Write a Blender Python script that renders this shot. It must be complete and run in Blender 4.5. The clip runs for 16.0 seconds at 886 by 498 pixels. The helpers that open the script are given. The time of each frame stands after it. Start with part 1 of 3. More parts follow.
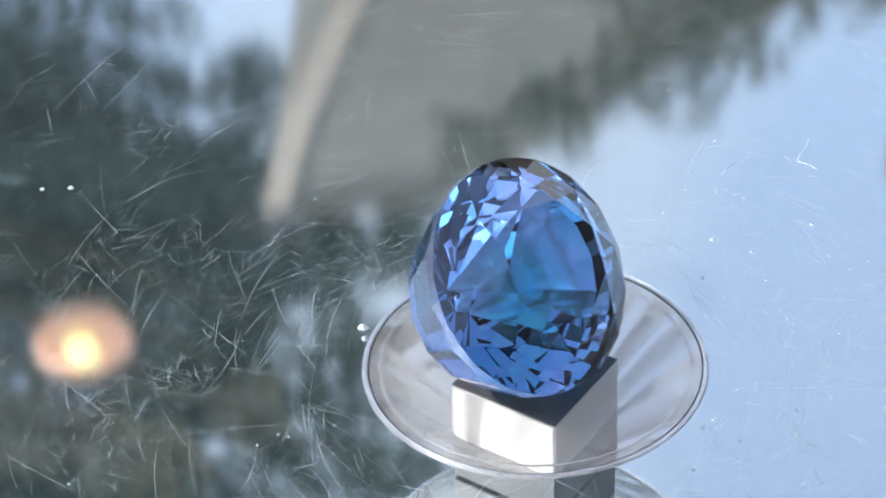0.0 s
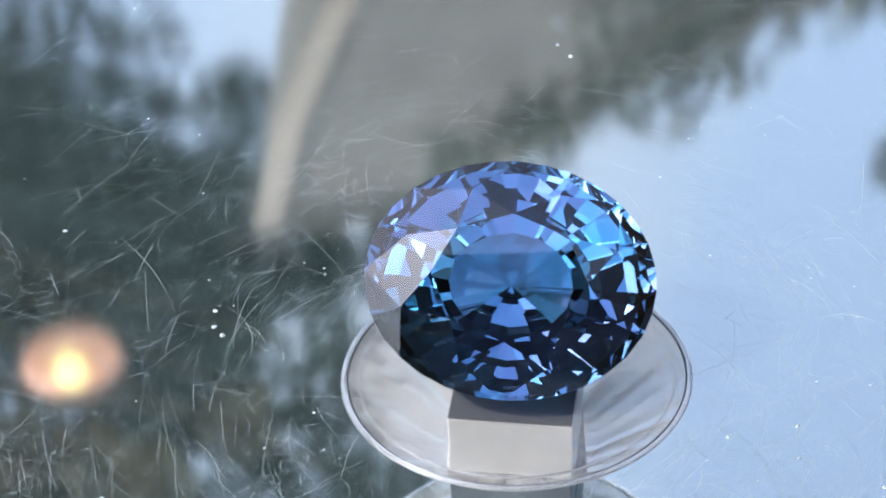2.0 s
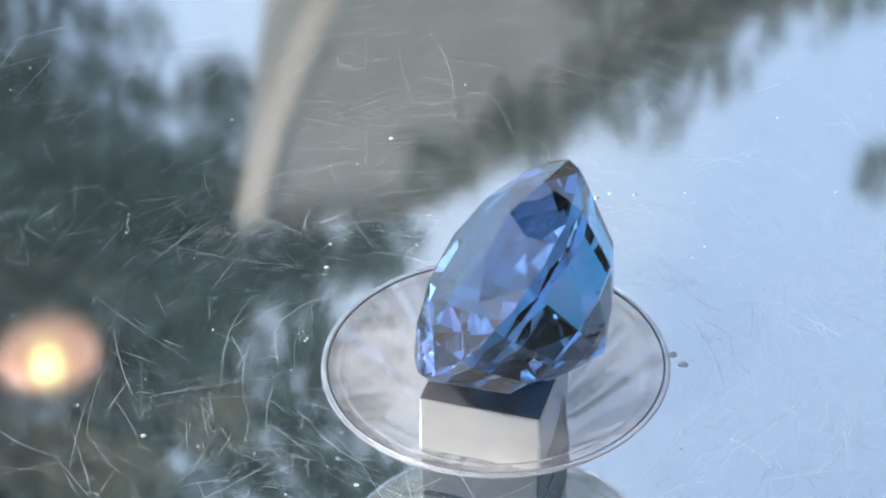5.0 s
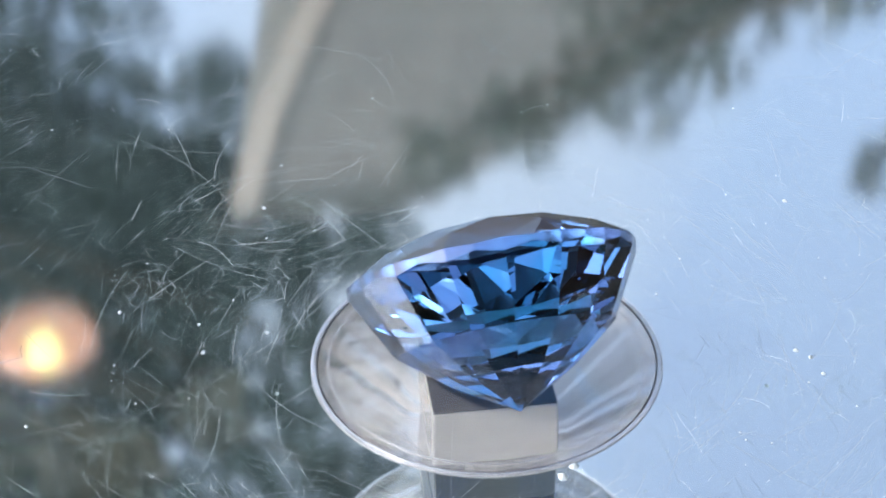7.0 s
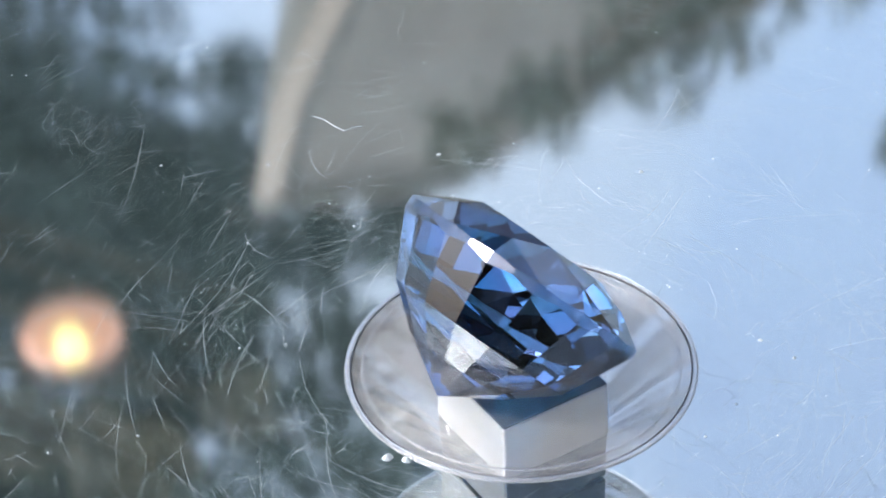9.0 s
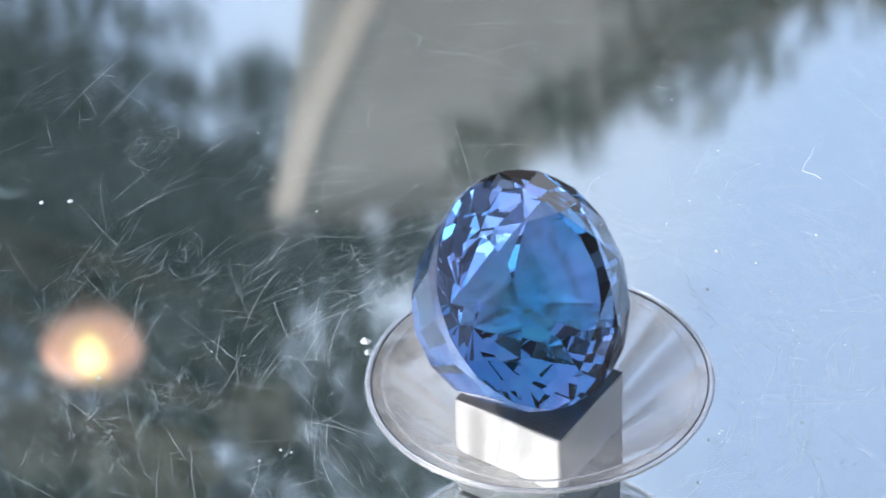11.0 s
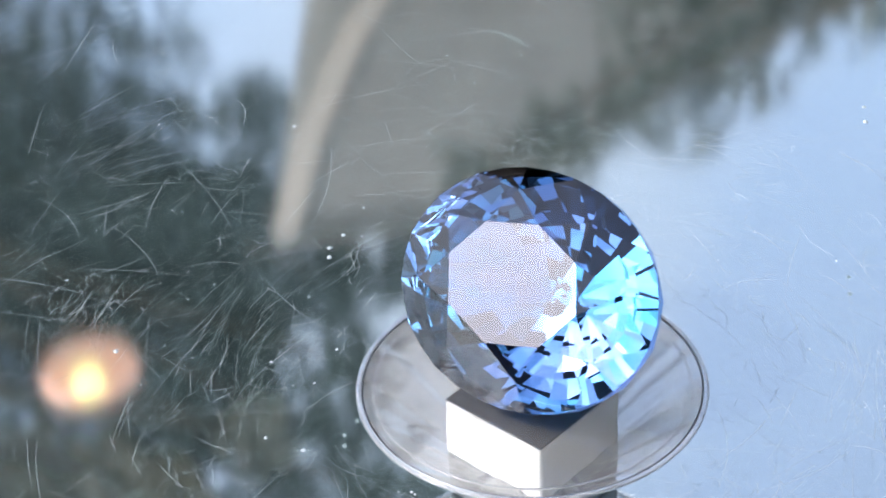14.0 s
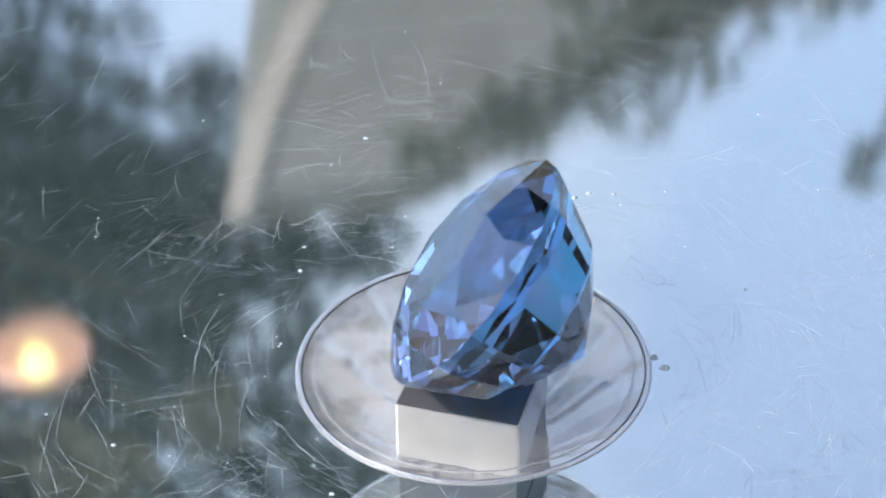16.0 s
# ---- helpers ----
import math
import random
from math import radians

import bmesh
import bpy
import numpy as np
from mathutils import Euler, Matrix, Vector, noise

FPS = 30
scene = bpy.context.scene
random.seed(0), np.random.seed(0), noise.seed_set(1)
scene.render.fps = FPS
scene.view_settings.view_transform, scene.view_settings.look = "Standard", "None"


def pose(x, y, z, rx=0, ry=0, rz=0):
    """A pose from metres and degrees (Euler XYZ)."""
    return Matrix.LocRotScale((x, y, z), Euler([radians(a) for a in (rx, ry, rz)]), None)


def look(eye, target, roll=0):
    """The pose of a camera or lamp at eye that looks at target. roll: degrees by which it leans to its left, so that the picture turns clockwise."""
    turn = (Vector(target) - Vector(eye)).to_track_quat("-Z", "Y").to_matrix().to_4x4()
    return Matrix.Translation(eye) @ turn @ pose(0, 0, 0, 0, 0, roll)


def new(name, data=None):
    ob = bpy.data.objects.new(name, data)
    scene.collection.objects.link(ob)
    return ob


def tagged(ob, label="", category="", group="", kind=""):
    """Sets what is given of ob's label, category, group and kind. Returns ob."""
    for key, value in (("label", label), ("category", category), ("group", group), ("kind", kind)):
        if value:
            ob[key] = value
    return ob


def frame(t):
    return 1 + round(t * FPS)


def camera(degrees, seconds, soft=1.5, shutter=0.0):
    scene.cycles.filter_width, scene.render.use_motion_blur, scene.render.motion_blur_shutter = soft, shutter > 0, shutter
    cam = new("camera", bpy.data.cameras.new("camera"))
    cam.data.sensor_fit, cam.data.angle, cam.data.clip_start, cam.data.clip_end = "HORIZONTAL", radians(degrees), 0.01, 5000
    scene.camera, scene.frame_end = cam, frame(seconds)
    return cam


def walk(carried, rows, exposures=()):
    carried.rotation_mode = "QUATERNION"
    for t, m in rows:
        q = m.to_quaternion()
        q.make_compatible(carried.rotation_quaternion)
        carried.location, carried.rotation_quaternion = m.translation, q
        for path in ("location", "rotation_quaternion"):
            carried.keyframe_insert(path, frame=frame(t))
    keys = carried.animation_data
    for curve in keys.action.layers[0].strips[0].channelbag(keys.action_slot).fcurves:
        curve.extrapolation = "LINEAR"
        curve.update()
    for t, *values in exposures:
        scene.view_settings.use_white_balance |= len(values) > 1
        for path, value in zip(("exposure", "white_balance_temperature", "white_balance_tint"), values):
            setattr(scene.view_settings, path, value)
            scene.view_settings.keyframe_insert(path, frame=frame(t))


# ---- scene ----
# ---- the camera, hand-held close to the turning gem; eye and target in millimetres ----
MM = 0.001
cam = camera(22.50, 16.0, soft=1.9)
PATH = (
    (0.0, (-0.840, -60.742, 49.277), (-2.617, -12.280, 13.946), -2.20),
    (0.5, (-0.431, -60.340, 48.211), (-2.008, -11.831, 12.935), -1.86),
    (1.0, (-0.557, -59.821, 47.849), (-2.261, -11.377, 12.489), -1.41),
    (1.5, (-0.440, -60.318, 48.538), (-1.816, -11.795, 13.271), -1.62),
    (2.0, (-0.624, -60.022, 48.490), (-2.024, -11.308, 13.491), -2.50),
    (2.5, (-0.285, -60.197, 48.478), (-1.327, -11.501, 13.441), -1.77),
    (3.0, (-0.514, -60.686, 48.883), (-1.725, -11.969, 13.881), -2.08),
    (3.5, (-0.440, -60.862, 49.001), (-1.480, -12.165, 13.964), -2.16),
    (6.0, (-0.756, -60.234, 48.143), (-1.624, -11.584, 13.037), -0.79),
    (6.5, (-0.593, -60.133, 48.178), (-1.585, -11.553, 12.977), -1.44),
    (7.0, (-0.493, -59.920, 48.190), (-1.271, -11.353, 12.967), -0.67),
    (7.5, (-0.479, -59.817, 48.033), (-1.239, -11.420, 12.577), -1.07),
    (8.0, (-0.688, -59.112, 47.781), (-1.677, -10.732, 12.308), -1.56),
    (8.5, (-0.701, -58.671, 47.649), (-1.861, -10.344, 12.109), -2.15),
    (9.0, (-0.744, -59.251, 48.445), (-2.191, -10.903, 12.944), -2.32),
    (9.5, (-0.887, -59.547, 48.677), (-2.670, -11.026, 13.427), -2.51),
    (10.0, (-0.722, -60.485, 49.565), (-2.652, -11.960, 14.329), -2.75),
    (12.5, (-0.630, -59.338, 48.016), (-2.823, -10.645, 13.026), -1.94),
    (13.0, (-0.766, -59.441, 47.886), (-2.882, -10.609, 13.087), -2.18),
    (13.5, (-0.580, -60.260, 48.379), (-2.350, -11.416, 13.577), -2.26),
    (14.0, (-0.567, -59.780, 48.214), (-2.446, -10.880, 13.497), -2.43),
    (14.5, (-0.421, -59.743, 48.158), (-2.016, -10.867, 13.392), -1.91),
    (15.0, (-0.316, -59.961, 48.364), (-1.696, -11.196, 13.436), -1.75),
    (15.5, (-0.309, -58.995, 47.496), (-1.278, -10.358, 12.375), -1.37),
    (16.0, (-0.198, -59.096, 47.707), (-0.804, -10.494, 12.528), -1.30),
)
walk(cam, [(t, look([c * MM for c in eye], [c * MM for c in aim], roll)) for t, eye, aim, roll in PATH],
     exposures=((0.0, 1.50, 5900, 15), (16.0, 1.50, 5900, 16)))

# ---- sky, sun, exposure ----
SUN_EL, SUN_AZ = 44.5, 254.0
world = bpy.data.worlds.new("sky")
scene.world = world
world.use_nodes = True
wn = world.node_tree.nodes
sky = wn.new("ShaderNodeTexSky")
sky.sky_type, sky.sun_disc = "NISHITA", False
sky.sun_elevation, sky.sun_rotation = radians(SUN_EL), radians(SUN_AZ)
sky.air_density, sky.dust_density, sky.ozone_density = 1.0, 2.6, 1.6
pale = wn.new("ShaderNodeHueSaturation")
pale.inputs["Saturation"].default_value = 0.62
world.node_tree.links.new(sky.outputs["Color"], pale.inputs["Color"])
# broken bright clouds drift over the whole sky
wl = world.node_tree.links
sky_co = wn.new("ShaderNodeTexCoord")
drift = wn.new("ShaderNodeMapping")
drift.inputs["Location"].default_value = (0.9, 0.35, 0.2)
drift.inputs["Rotation"].default_value = (0, 0, math.pi)
wl.new(sky_co.outputs["Generated"], drift.inputs["Vector"])
cloud = wn.new("ShaderNodeTexNoise")
cloud.inputs["Scale"].default_value, cloud.inputs["Detail"].default_value = 1.9, 5.0
wl.new(drift.outputs["Vector"], cloud.inputs["Vector"])
cover = wn.new("ShaderNodeValToRGB")
cover.color_ramp.elements[0].position, cover.color_ramp.elements[1].position = 0.50, 0.74
wl.new(cloud.outputs["Fac"], cover.inputs["Fac"])
over = wn.new("ShaderNodeMix")
over.data_type = "RGBA"
over.inputs[7].default_value = (2.7, 2.7, 2.75, 1)
wl.new(cover.outputs["Color"], over.inputs[0])
wl.new(pale.outputs["Color"], over.inputs[6])
wl.new(over.outputs[2], wn["Background"].inputs["Color"])
wn["Background"].inputs["Strength"].default_value = 0.12
sun = new("sun", bpy.data.lights.new("sun", "SUN"))
sun.data.energy, sun.data.angle, sun.data.color = 1.6, radians(2.6), (1.0, 0.94, 0.85)
s_az, s_el = radians(SUN_AZ), radians(SUN_EL)
SUN_DIR = Vector((math.sin(s_az) * math.cos(s_el), math.cos(s_az) * math.cos(s_el), math.sin(s_el)))
sun.matrix_basis = look(SUN_DIR * 20, (0, 0, 0))


# ---- materials ----
def mat(name):
    m = bpy.data.materials.new(name)
    m.use_nodes = True
    return m, m.node_tree.nodes, m.node_tree.links


def put(node, **values):
    for key, value in values.items():
        node.inputs[key.replace("_", " ")].default_value = value
    return node


def ramp(n, lk, src, stops):
    r = n.new("ShaderNodeValToRGB")
    e = r.color_ramp.elements
    while len(e) < len(stops):
        e.new(0.5)
    for k, (p, c) in zip(e, stops):
        k.position, k.color = p, (*c, 1) if len(c) == 3 else c
    lk.new(src, r.inputs["Fac"])
    return r.outputs["Color"]


def rough_surface(name, low, high, scale, rough=0.6, bump=0.2, metal=0.0, fine=8.0, size=0.01):
    """A matte or satin surface whose colour wanders between two tones at two scales."""
    m, n, lk = mat(name)
    b = put(n["Principled BSDF"], Roughness=rough, Metallic=metal)
    co = n.new("ShaderNodeTexCoord")
    big = put(n.new("ShaderNodeTexNoise"), Scale=scale, Detail=5.0)
    small = put(n.new("ShaderNodeTexNoise"), Scale=scale * fine, Detail=6.0)
    for k in (big, small):
        lk.new(co.outputs["Object"], k.inputs["Vector"])
    mix = n.new("ShaderNodeMath")
    mix.operation = "MULTIPLY_ADD"
    mix.inputs[1].default_value = 0.4
    half = n.new("ShaderNodeMath")
    half.operation = "MULTIPLY"
    half.inputs[1].default_value = 0.6
    lk.new(big.outputs["Fac"], half.inputs[0])
    lk.new(small.outputs["Fac"], mix.inputs[0])
    lk.new(half.outputs[0], mix.inputs[2])
    lk.new(ramp(n, lk, mix.outputs[0], ((0.35, low), (0.65, high))), b.inputs["Base Color"])
    bp = put(n.new("ShaderNodeBump"), Strength=bump, Distance=size)
    lk.new(small.outputs["Fac"], bp.inputs["Height"])
    lk.new(bp.outputs["Normal"], b.inputs["Normal"])
    return m


def gem_material(rough=0.0):
    """Clear facets: what is mirrored in them keeps its colour, what passes through turns violet blue."""
    m, n, lk = mat("violet_blue_gem")
    b = put(n["Principled BSDF"], IOR=1.77, Roughness=rough)
    b.inputs["Transmission Weight"].default_value = 1.0
    b.inputs["Specular Tint"].default_value = (0.97, 0.97, 1.0, 1)
    co = n.new("ShaderNodeTexCoord")
    zone = put(n.new("ShaderNodeTexNoise"), Scale=260.0, Detail=2.0)
    lk.new(co.outputs["Object"], zone.inputs["Vector"])
    lk.new(ramp(n, lk, zone.outputs["Fac"], ((0.38, (0.05, 0.29, 0.58)), (0.62, (0.19, 0.285, 0.60)))), b.inputs["Base Color"])
    return m


def acrylic_material():
    """Clear acrylic with a film of dust and a net of fine scratches on its faces."""
    m, n, lk = mat("scratched_acrylic")
    n.remove(n["Principled BSDF"])
    glass = put(n.new("ShaderNodeBsdfGlass"), IOR=1.49, Roughness=0.052, Color=(0.97, 1.0, 0.985, 1))
    glass.distribution = "BECKMANN"
    dust = put(n.new("ShaderNodeBsdfDiffuse"), Color=(0.40, 0.58, 0.57, 1))
    co = n.new("ShaderNodeTexCoord")
    warp = put(n.new("ShaderNodeTexNoise"), Scale=90.0, Detail=2.0)
    lk.new(co.outputs["Object"], warp.inputs["Vector"])
    total = None
    for turn, sx, sy, scale, width, weight in ((20, 1, 1, 300, 0.006, 0.5), (70, 0.7, 1, 520, 0.008, 0.4), (150, 1, 0.7, 800, 0.010, 0.35)):
        mp = put(n.new("ShaderNodeMapping"), Rotation=(0, 0, radians(turn)), Scale=(sx, sy, 0.0))
        add = n.new("ShaderNodeVectorMath")
        add.operation = "MULTIPLY_ADD"
        add.inputs[1].default_value = (0.005, 0.005, 0.0)
        lk.new(warp.outputs["Color"], add.inputs[0])
        lk.new(co.outputs["Object"], add.inputs[2])
        lk.new(add.outputs[0], mp.inputs["Vector"])
        v = put(n.new("ShaderNodeTexVoronoi"), Scale=scale)
        v.feature = "DISTANCE_TO_EDGE"
        lk.new(mp.outputs[0], v.inputs["Vector"])
        line = ramp(n, lk, v.outputs["Distance"], ((0.0, (weight,) * 3), (width, (0, 0, 0))))
        part_mask = put(n.new("ShaderNodeTexNoise"), Scale=scale * 0.8, Detail=3.0)
        lk.new(co.outputs["Object"], part_mask.inputs["Vector"])
        gate = ramp(n, lk, part_mask.outputs["Fac"], ((0.45, (0, 0, 0)), (0.70, (1, 1, 1))))
        mul = n.new("ShaderNodeMath")
        mul.operation = "MULTIPLY"
        lk.new(line, mul.inputs[0])
        lk.new(gate, mul.inputs[1])
        if total is None:
            total = mul.outputs[0]
        else:
            s = n.new("ShaderNodeMath")
            s.operation = "ADD"
            lk.new(total, s.inputs[0])
            lk.new(mul.outputs[0], s.inputs[1])
            total = s.outputs[0]
    film = put(n.new("ShaderNodeTexNoise"), Scale=140.0, Detail=6.0, Roughness=0.65)
    lk.new(co.outputs["Object"], film.inputs["Vector"])
    haze = ramp(n, lk, film.outputs["Fac"], ((0.25, (0.008,) * 3), (0.78, (0.055,) * 3)))
    s = n.new("ShaderNodeMath")
    s.operation, s.use_clamp = "MULTIPLY_ADD", True
    s.inputs[1].default_value = 0.42
    lk.new(total, s.inputs[0])
    lk.new(haze, s.inputs[2])
    mix = n.new("ShaderNodeMixShader")
    lk.new(s.outputs[0], mix.inputs[0])
    lk.new(glass.outputs[0], mix.inputs[1])
    lk.new(dust.outputs[0], mix.inputs[2])
    lk.new(mix.outputs[0], n["Material Output"].inputs["Surface"])
    return m


def mirror_material():
    m, n, lk = mat("mirror_backing")
    n.remove(n["Principled BSDF"])
    g = put(n.new("ShaderNodeBsdfAnisotropic"), Color=(0.86, 0.86, 0.88, 1), Roughness=0.042)
    g.distribution = "BECKMANN"
    co = n.new("ShaderNodeTexCoord")
    w = put(n.new("ShaderNodeTexNoise"), Scale=35.0, Detail=1.0)
    lk.new(co.outputs["Object"], w.inputs["Vector"])
    bp = put(n.new("ShaderNodeBump"), Strength=0.03, Distance=0.002)
    lk.new(w.outputs["Fac"], bp.inputs["Height"])
    lk.new(bp.outputs["Normal"], g.inputs["Normal"])
    lk.new(g.outputs[0], n["Material Output"].inputs["Surface"])
    return m


def clear_plastic(name, color, rough, transmission, metal=0.0):
    m, n, lk = mat(name)
    b = put(n["Principled BSDF"], Base_Color=(*color, 1), Roughness=rough, IOR=1.49)
    b.inputs["Transmission Weight"].default_value = transmission
    b.inputs["Metallic"].default_value = metal
    co = n.new("ShaderNodeTexCoord")
    w = put(n.new("ShaderNodeTexNoise"), Scale=900.0, Detail=5.0)
    lk.new(co.outputs["Object"], w.inputs["Vector"])
    tone = ramp(n, lk, w.outputs["Fac"], ((0.3, tuple(c * 0.9 for c in color)), (0.7, color)))
    lk.new(tone, b.inputs["Base Color"])
    bp = put(n.new("ShaderNodeBump"), Strength=0.08, Distance=0.0002)
    lk.new(w.outputs["Fac"], bp.inputs["Height"])
    lk.new(bp.outputs["Normal"], b.inputs["Normal"])
    return m


def clear_glass(name, color, ior, rough=0.0, wave=0.12, haze=0.0):
    """Clear plastic with a wavy surface; haze is a painted pale veil that lifts its darks."""
    m, n, lk = mat(name)
    n.remove(n["Principled BSDF"])
    g = put(n.new("ShaderNodeBsdfGlass"), IOR=ior, Color=(*color, 1), Roughness=rough)
    co = n.new("ShaderNodeTexCoord")
    w = put(n.new("ShaderNodeTexNoise"), Scale=160.0, Detail=2.0)
    lk.new(co.outputs["Object"], w.inputs["Vector"])
    bp = put(n.new("ShaderNodeBump"), Strength=wave, Distance=0.002)
    lk.new(w.outputs["Fac"], bp.inputs["Height"])
    lk.new(bp.outputs["Normal"], g.inputs["Normal"])
    if haze:
        film = put(n.new("ShaderNodeBsdfDiffuse"), Color=(0.74, 0.73, 0.70, 1))
        spread = put(n.new("ShaderNodeTexNoise"), Scale=420.0, Detail=6.0, Roughness=0.6)
        lk.new(co.outputs["Object"], spread.inputs["Vector"])
        mix = n.new("ShaderNodeMixShader")
        lk.new(ramp(n, lk, spread.outputs["Fac"], ((0.3, (haze * 0.6,) * 3), (0.7, (haze * 1.5,) * 3))), mix.inputs[0])
        lk.new(g.outputs[0], mix.inputs[1])
        lk.new(film.outputs[0], mix.inputs[2])
        lk.new(mix.outputs[0], n["Material Output"].inputs["Surface"])
    else:
        lk.new(g.outputs[0], n["Material Output"].inputs["Surface"])
    return m


def funnel_material():
    """Pale glossy plastic, partly see-through; the soft streaks down its slope are painted reflections."""
    m, n, lk = mat("pale_translucent_funnel")
    n.remove(n["Principled BSDF"])
    shine = put(n.new("ShaderNodeBsdfAnisotropic"), Color=(0.85, 0.86, 0.85, 1), Roughness=0.16)
    body = put(n.new("ShaderNodeBsdfDiffuse"), Color=(0.80, 0.79, 0.76, 1))
    clear = put(n.new("ShaderNodeBsdfTransparent"), Color=(0.97, 0.97, 0.97, 1))
    co = n.new("ShaderNodeTexCoord")
    round_ = n.new("ShaderNodeTexGradient")
    round_.gradient_type = "RADIAL"
    lk.new(co.outputs["Object"], round_.inputs["Vector"])
    mirrored_streak = put(n.new("ShaderNodeTexNoise"), Scale=22.0, Detail=2.0, Roughness=0.5)
    lk.new(round_.outputs["Color"], mirrored_streak.inputs["Vector"])
    solid = n.new("ShaderNodeMixShader")
    solid.inputs[0].default_value = 0.28
    lk.new(shine.outputs[0], solid.inputs[1])
    lk.new(body.outputs[0], solid.inputs[2])
    mix = n.new("ShaderNodeMixShader")
    lk.new(ramp(n, lk, mirrored_streak.outputs["Fac"], ((0.36, (0.32,) * 3), (0.64, (0.90,) * 3))), mix.inputs[0])
    lk.new(solid.outputs[0], mix.inputs[1])
    lk.new(clear.outputs[0], mix.inputs[2])
    lk.new(mix.outputs[0], n["Material Output"].inputs["Surface"])
    return m


def leaf_material(name, low, high):
    m, n, lk = mat(name)
    b = put(n["Principled BSDF"], Roughness=0.55)
    g = n.new("ShaderNodeNewGeometry")
    lk.new(ramp(n, lk, g.outputs["Random Per Island"], ((0.0, low), (1.0, high))), b.inputs["Base Color"])
    b.inputs["Transmission Weight"].default_value = 0.0
    return m


def glow(name, color, strength):
    m, n, lk = mat(name)
    put(n["Principled BSDF"], Base_Color=(*color, 1), Roughness=0.4, Emission_Color=(*color, 1), Emission_Strength=strength)
    return m


M_GIRDLE = gem_material(0.22)
M_GEM, M_ACRYLIC, M_MIRROR = gem_material(), acrylic_material(), mirror_material()
M_PEG = clear_plastic("frosted_pale_peg", (0.60, 0.58, 0.545), 0.16, 0.0, 0.3)
M_RIM = clear_plastic("clear_rim", (0.95, 0.95, 0.95), 0.03, 0.9)
M_HUB = clear_glass("clear_hub_plastic", (0.985, 0.985, 0.98), 1.47, haze=0.07)
M_CLEAR = clear_glass("clear_acrylic", (0.98, 1.0, 0.99), 1.49, 0.0, 0.0)
M_FUNNEL = funnel_material()
M_CAP = rough_surface("dark_grey_cap", (0.008, 0.009, 0.011), (0.018, 0.020, 0.024), 500, rough=0.5, bump=0.1, size=0.0003)
M_SPECK = rough_surface("pale_dust", (0.32, 0.38, 0.38), (0.54, 0.58, 0.57), 900, rough=0.9)
M_SCRATCH = rough_surface("scratched_groove", (0.20, 0.24, 0.24), (0.36, 0.40, 0.39), 900, rough=0.8)
# near-black tone of the added screens that darken what the gem mirrors
M_SCREEN = rough_surface("dark_screen", (0.018, 0.015, 0.012), (0.040, 0.033, 0.026), 9, rough=0.7)
M_BLACK = rough_surface("black_plastic", (0.02, 0.02, 0.022), (0.035, 0.035, 0.037), 120, rough=0.4, bump=0.05, size=0.0005)
M_WOOD = rough_surface("weathered_table_wood", (0.16, 0.11, 0.07), (0.30, 0.22, 0.15), 9, rough=0.6)
M_GROUND = rough_surface("dry_grass_ground", (0.05, 0.06, 0.025), (0.13, 0.11, 0.06), 0.8, rough=0.95, bump=0.5, size=0.05)
M_WALL = rough_surface("beige_render", (0.23, 0.20, 0.175), (0.31, 0.27, 0.23), 0.9, rough=0.85, bump=0.2)
# cream of the house edge: sunlight on the narrow side wall, put into the colour
M_SUNLIT_FLANK = rough_surface("sunlit_flank_cream", (0.50, 0.40, 0.32), (0.62, 0.49, 0.39), 1.5, rough=0.7, bump=0.1)
M_BARK = rough_surface("grey_bark", (0.07, 0.055, 0.04), (0.16, 0.13, 0.10), 6, rough=0.9, bump=0.6, size=0.02)
M_LEAF_DARK = leaf_material("dark_leaves", (0.018, 0.038, 0.036), (0.038, 0.066, 0.055))
M_LEAF_OLIVE = leaf_material("olive_leaves", (0.15, 0.16, 0.13), (0.26, 0.26, 0.21))
M_LEAF_TAN = leaf_material("sunlit_tan_leaves", (0.42, 0.36, 0.30), (0.62, 0.54, 0.46))
M_BULB = glow("lantern_bulb_glow", (1.0, 0.84, 0.28), 0.85)
M_SHADE = glow("lantern_shade_glow", (1.0, 0.50, 0.34), 0.22)


# ---- mesh helpers ----
def part(name, bm, material, parent=None, label="", smooth=False):
    me = bpy.data.meshes.new(name)
    bm.to_mesh(me)
    bm.free()
    me.materials.append(material)
    if smooth:
        me.polygons.foreach_set("use_smooth", [True] * len(me.polygons))
    ob = new(name, me)
    ob.parent = parent
    if label:
        tagged(ob, label)
    return ob


def sheet(name, verts, faces, material, parent=None, label=""):
    me = bpy.data.meshes.new(name)
    me.from_pydata(verts, [], faces)
    me.materials.append(material)
    ob = new(name, me)
    ob.parent = parent
    if label:
        tagged(ob, label)
    return ob


def lathe(profile, seg=96, closed=True):
    """A ring swept round z from (radius, height) pairs."""
    bm = bmesh.new()
    rings = [[bm.verts.new((r * math.cos(2 * math.pi * i / seg), r * math.sin(2 * math.pi * i / seg), z)) for i in range(seg)] for r, z in profile]
    pairs = list(zip(rings, rings[1:])) + ([(rings[-1], rings[0])] if closed else [])
    for a, b in pairs:
        for i in range(seg):
            j = (i + 1) % seg
            bm.faces.new((a[i], a[j], b[j], b[i]))
    bmesh.ops.recalc_face_normals(bm, faces=bm.faces)
    return bm


def box(size, at=(0, 0, 0), bevel=0.0, segments=2):
    bm = bmesh.new()
    bmesh.ops.create_cube(bm, size=1, matrix=Matrix.Translation(at) @ Matrix.Diagonal((*size, 1)))
    if bevel:
        bmesh.ops.bevel(bm, geom=bm.edges[:], offset=bevel, segments=segments, affect="EDGES", profile=0.5)
    return bm


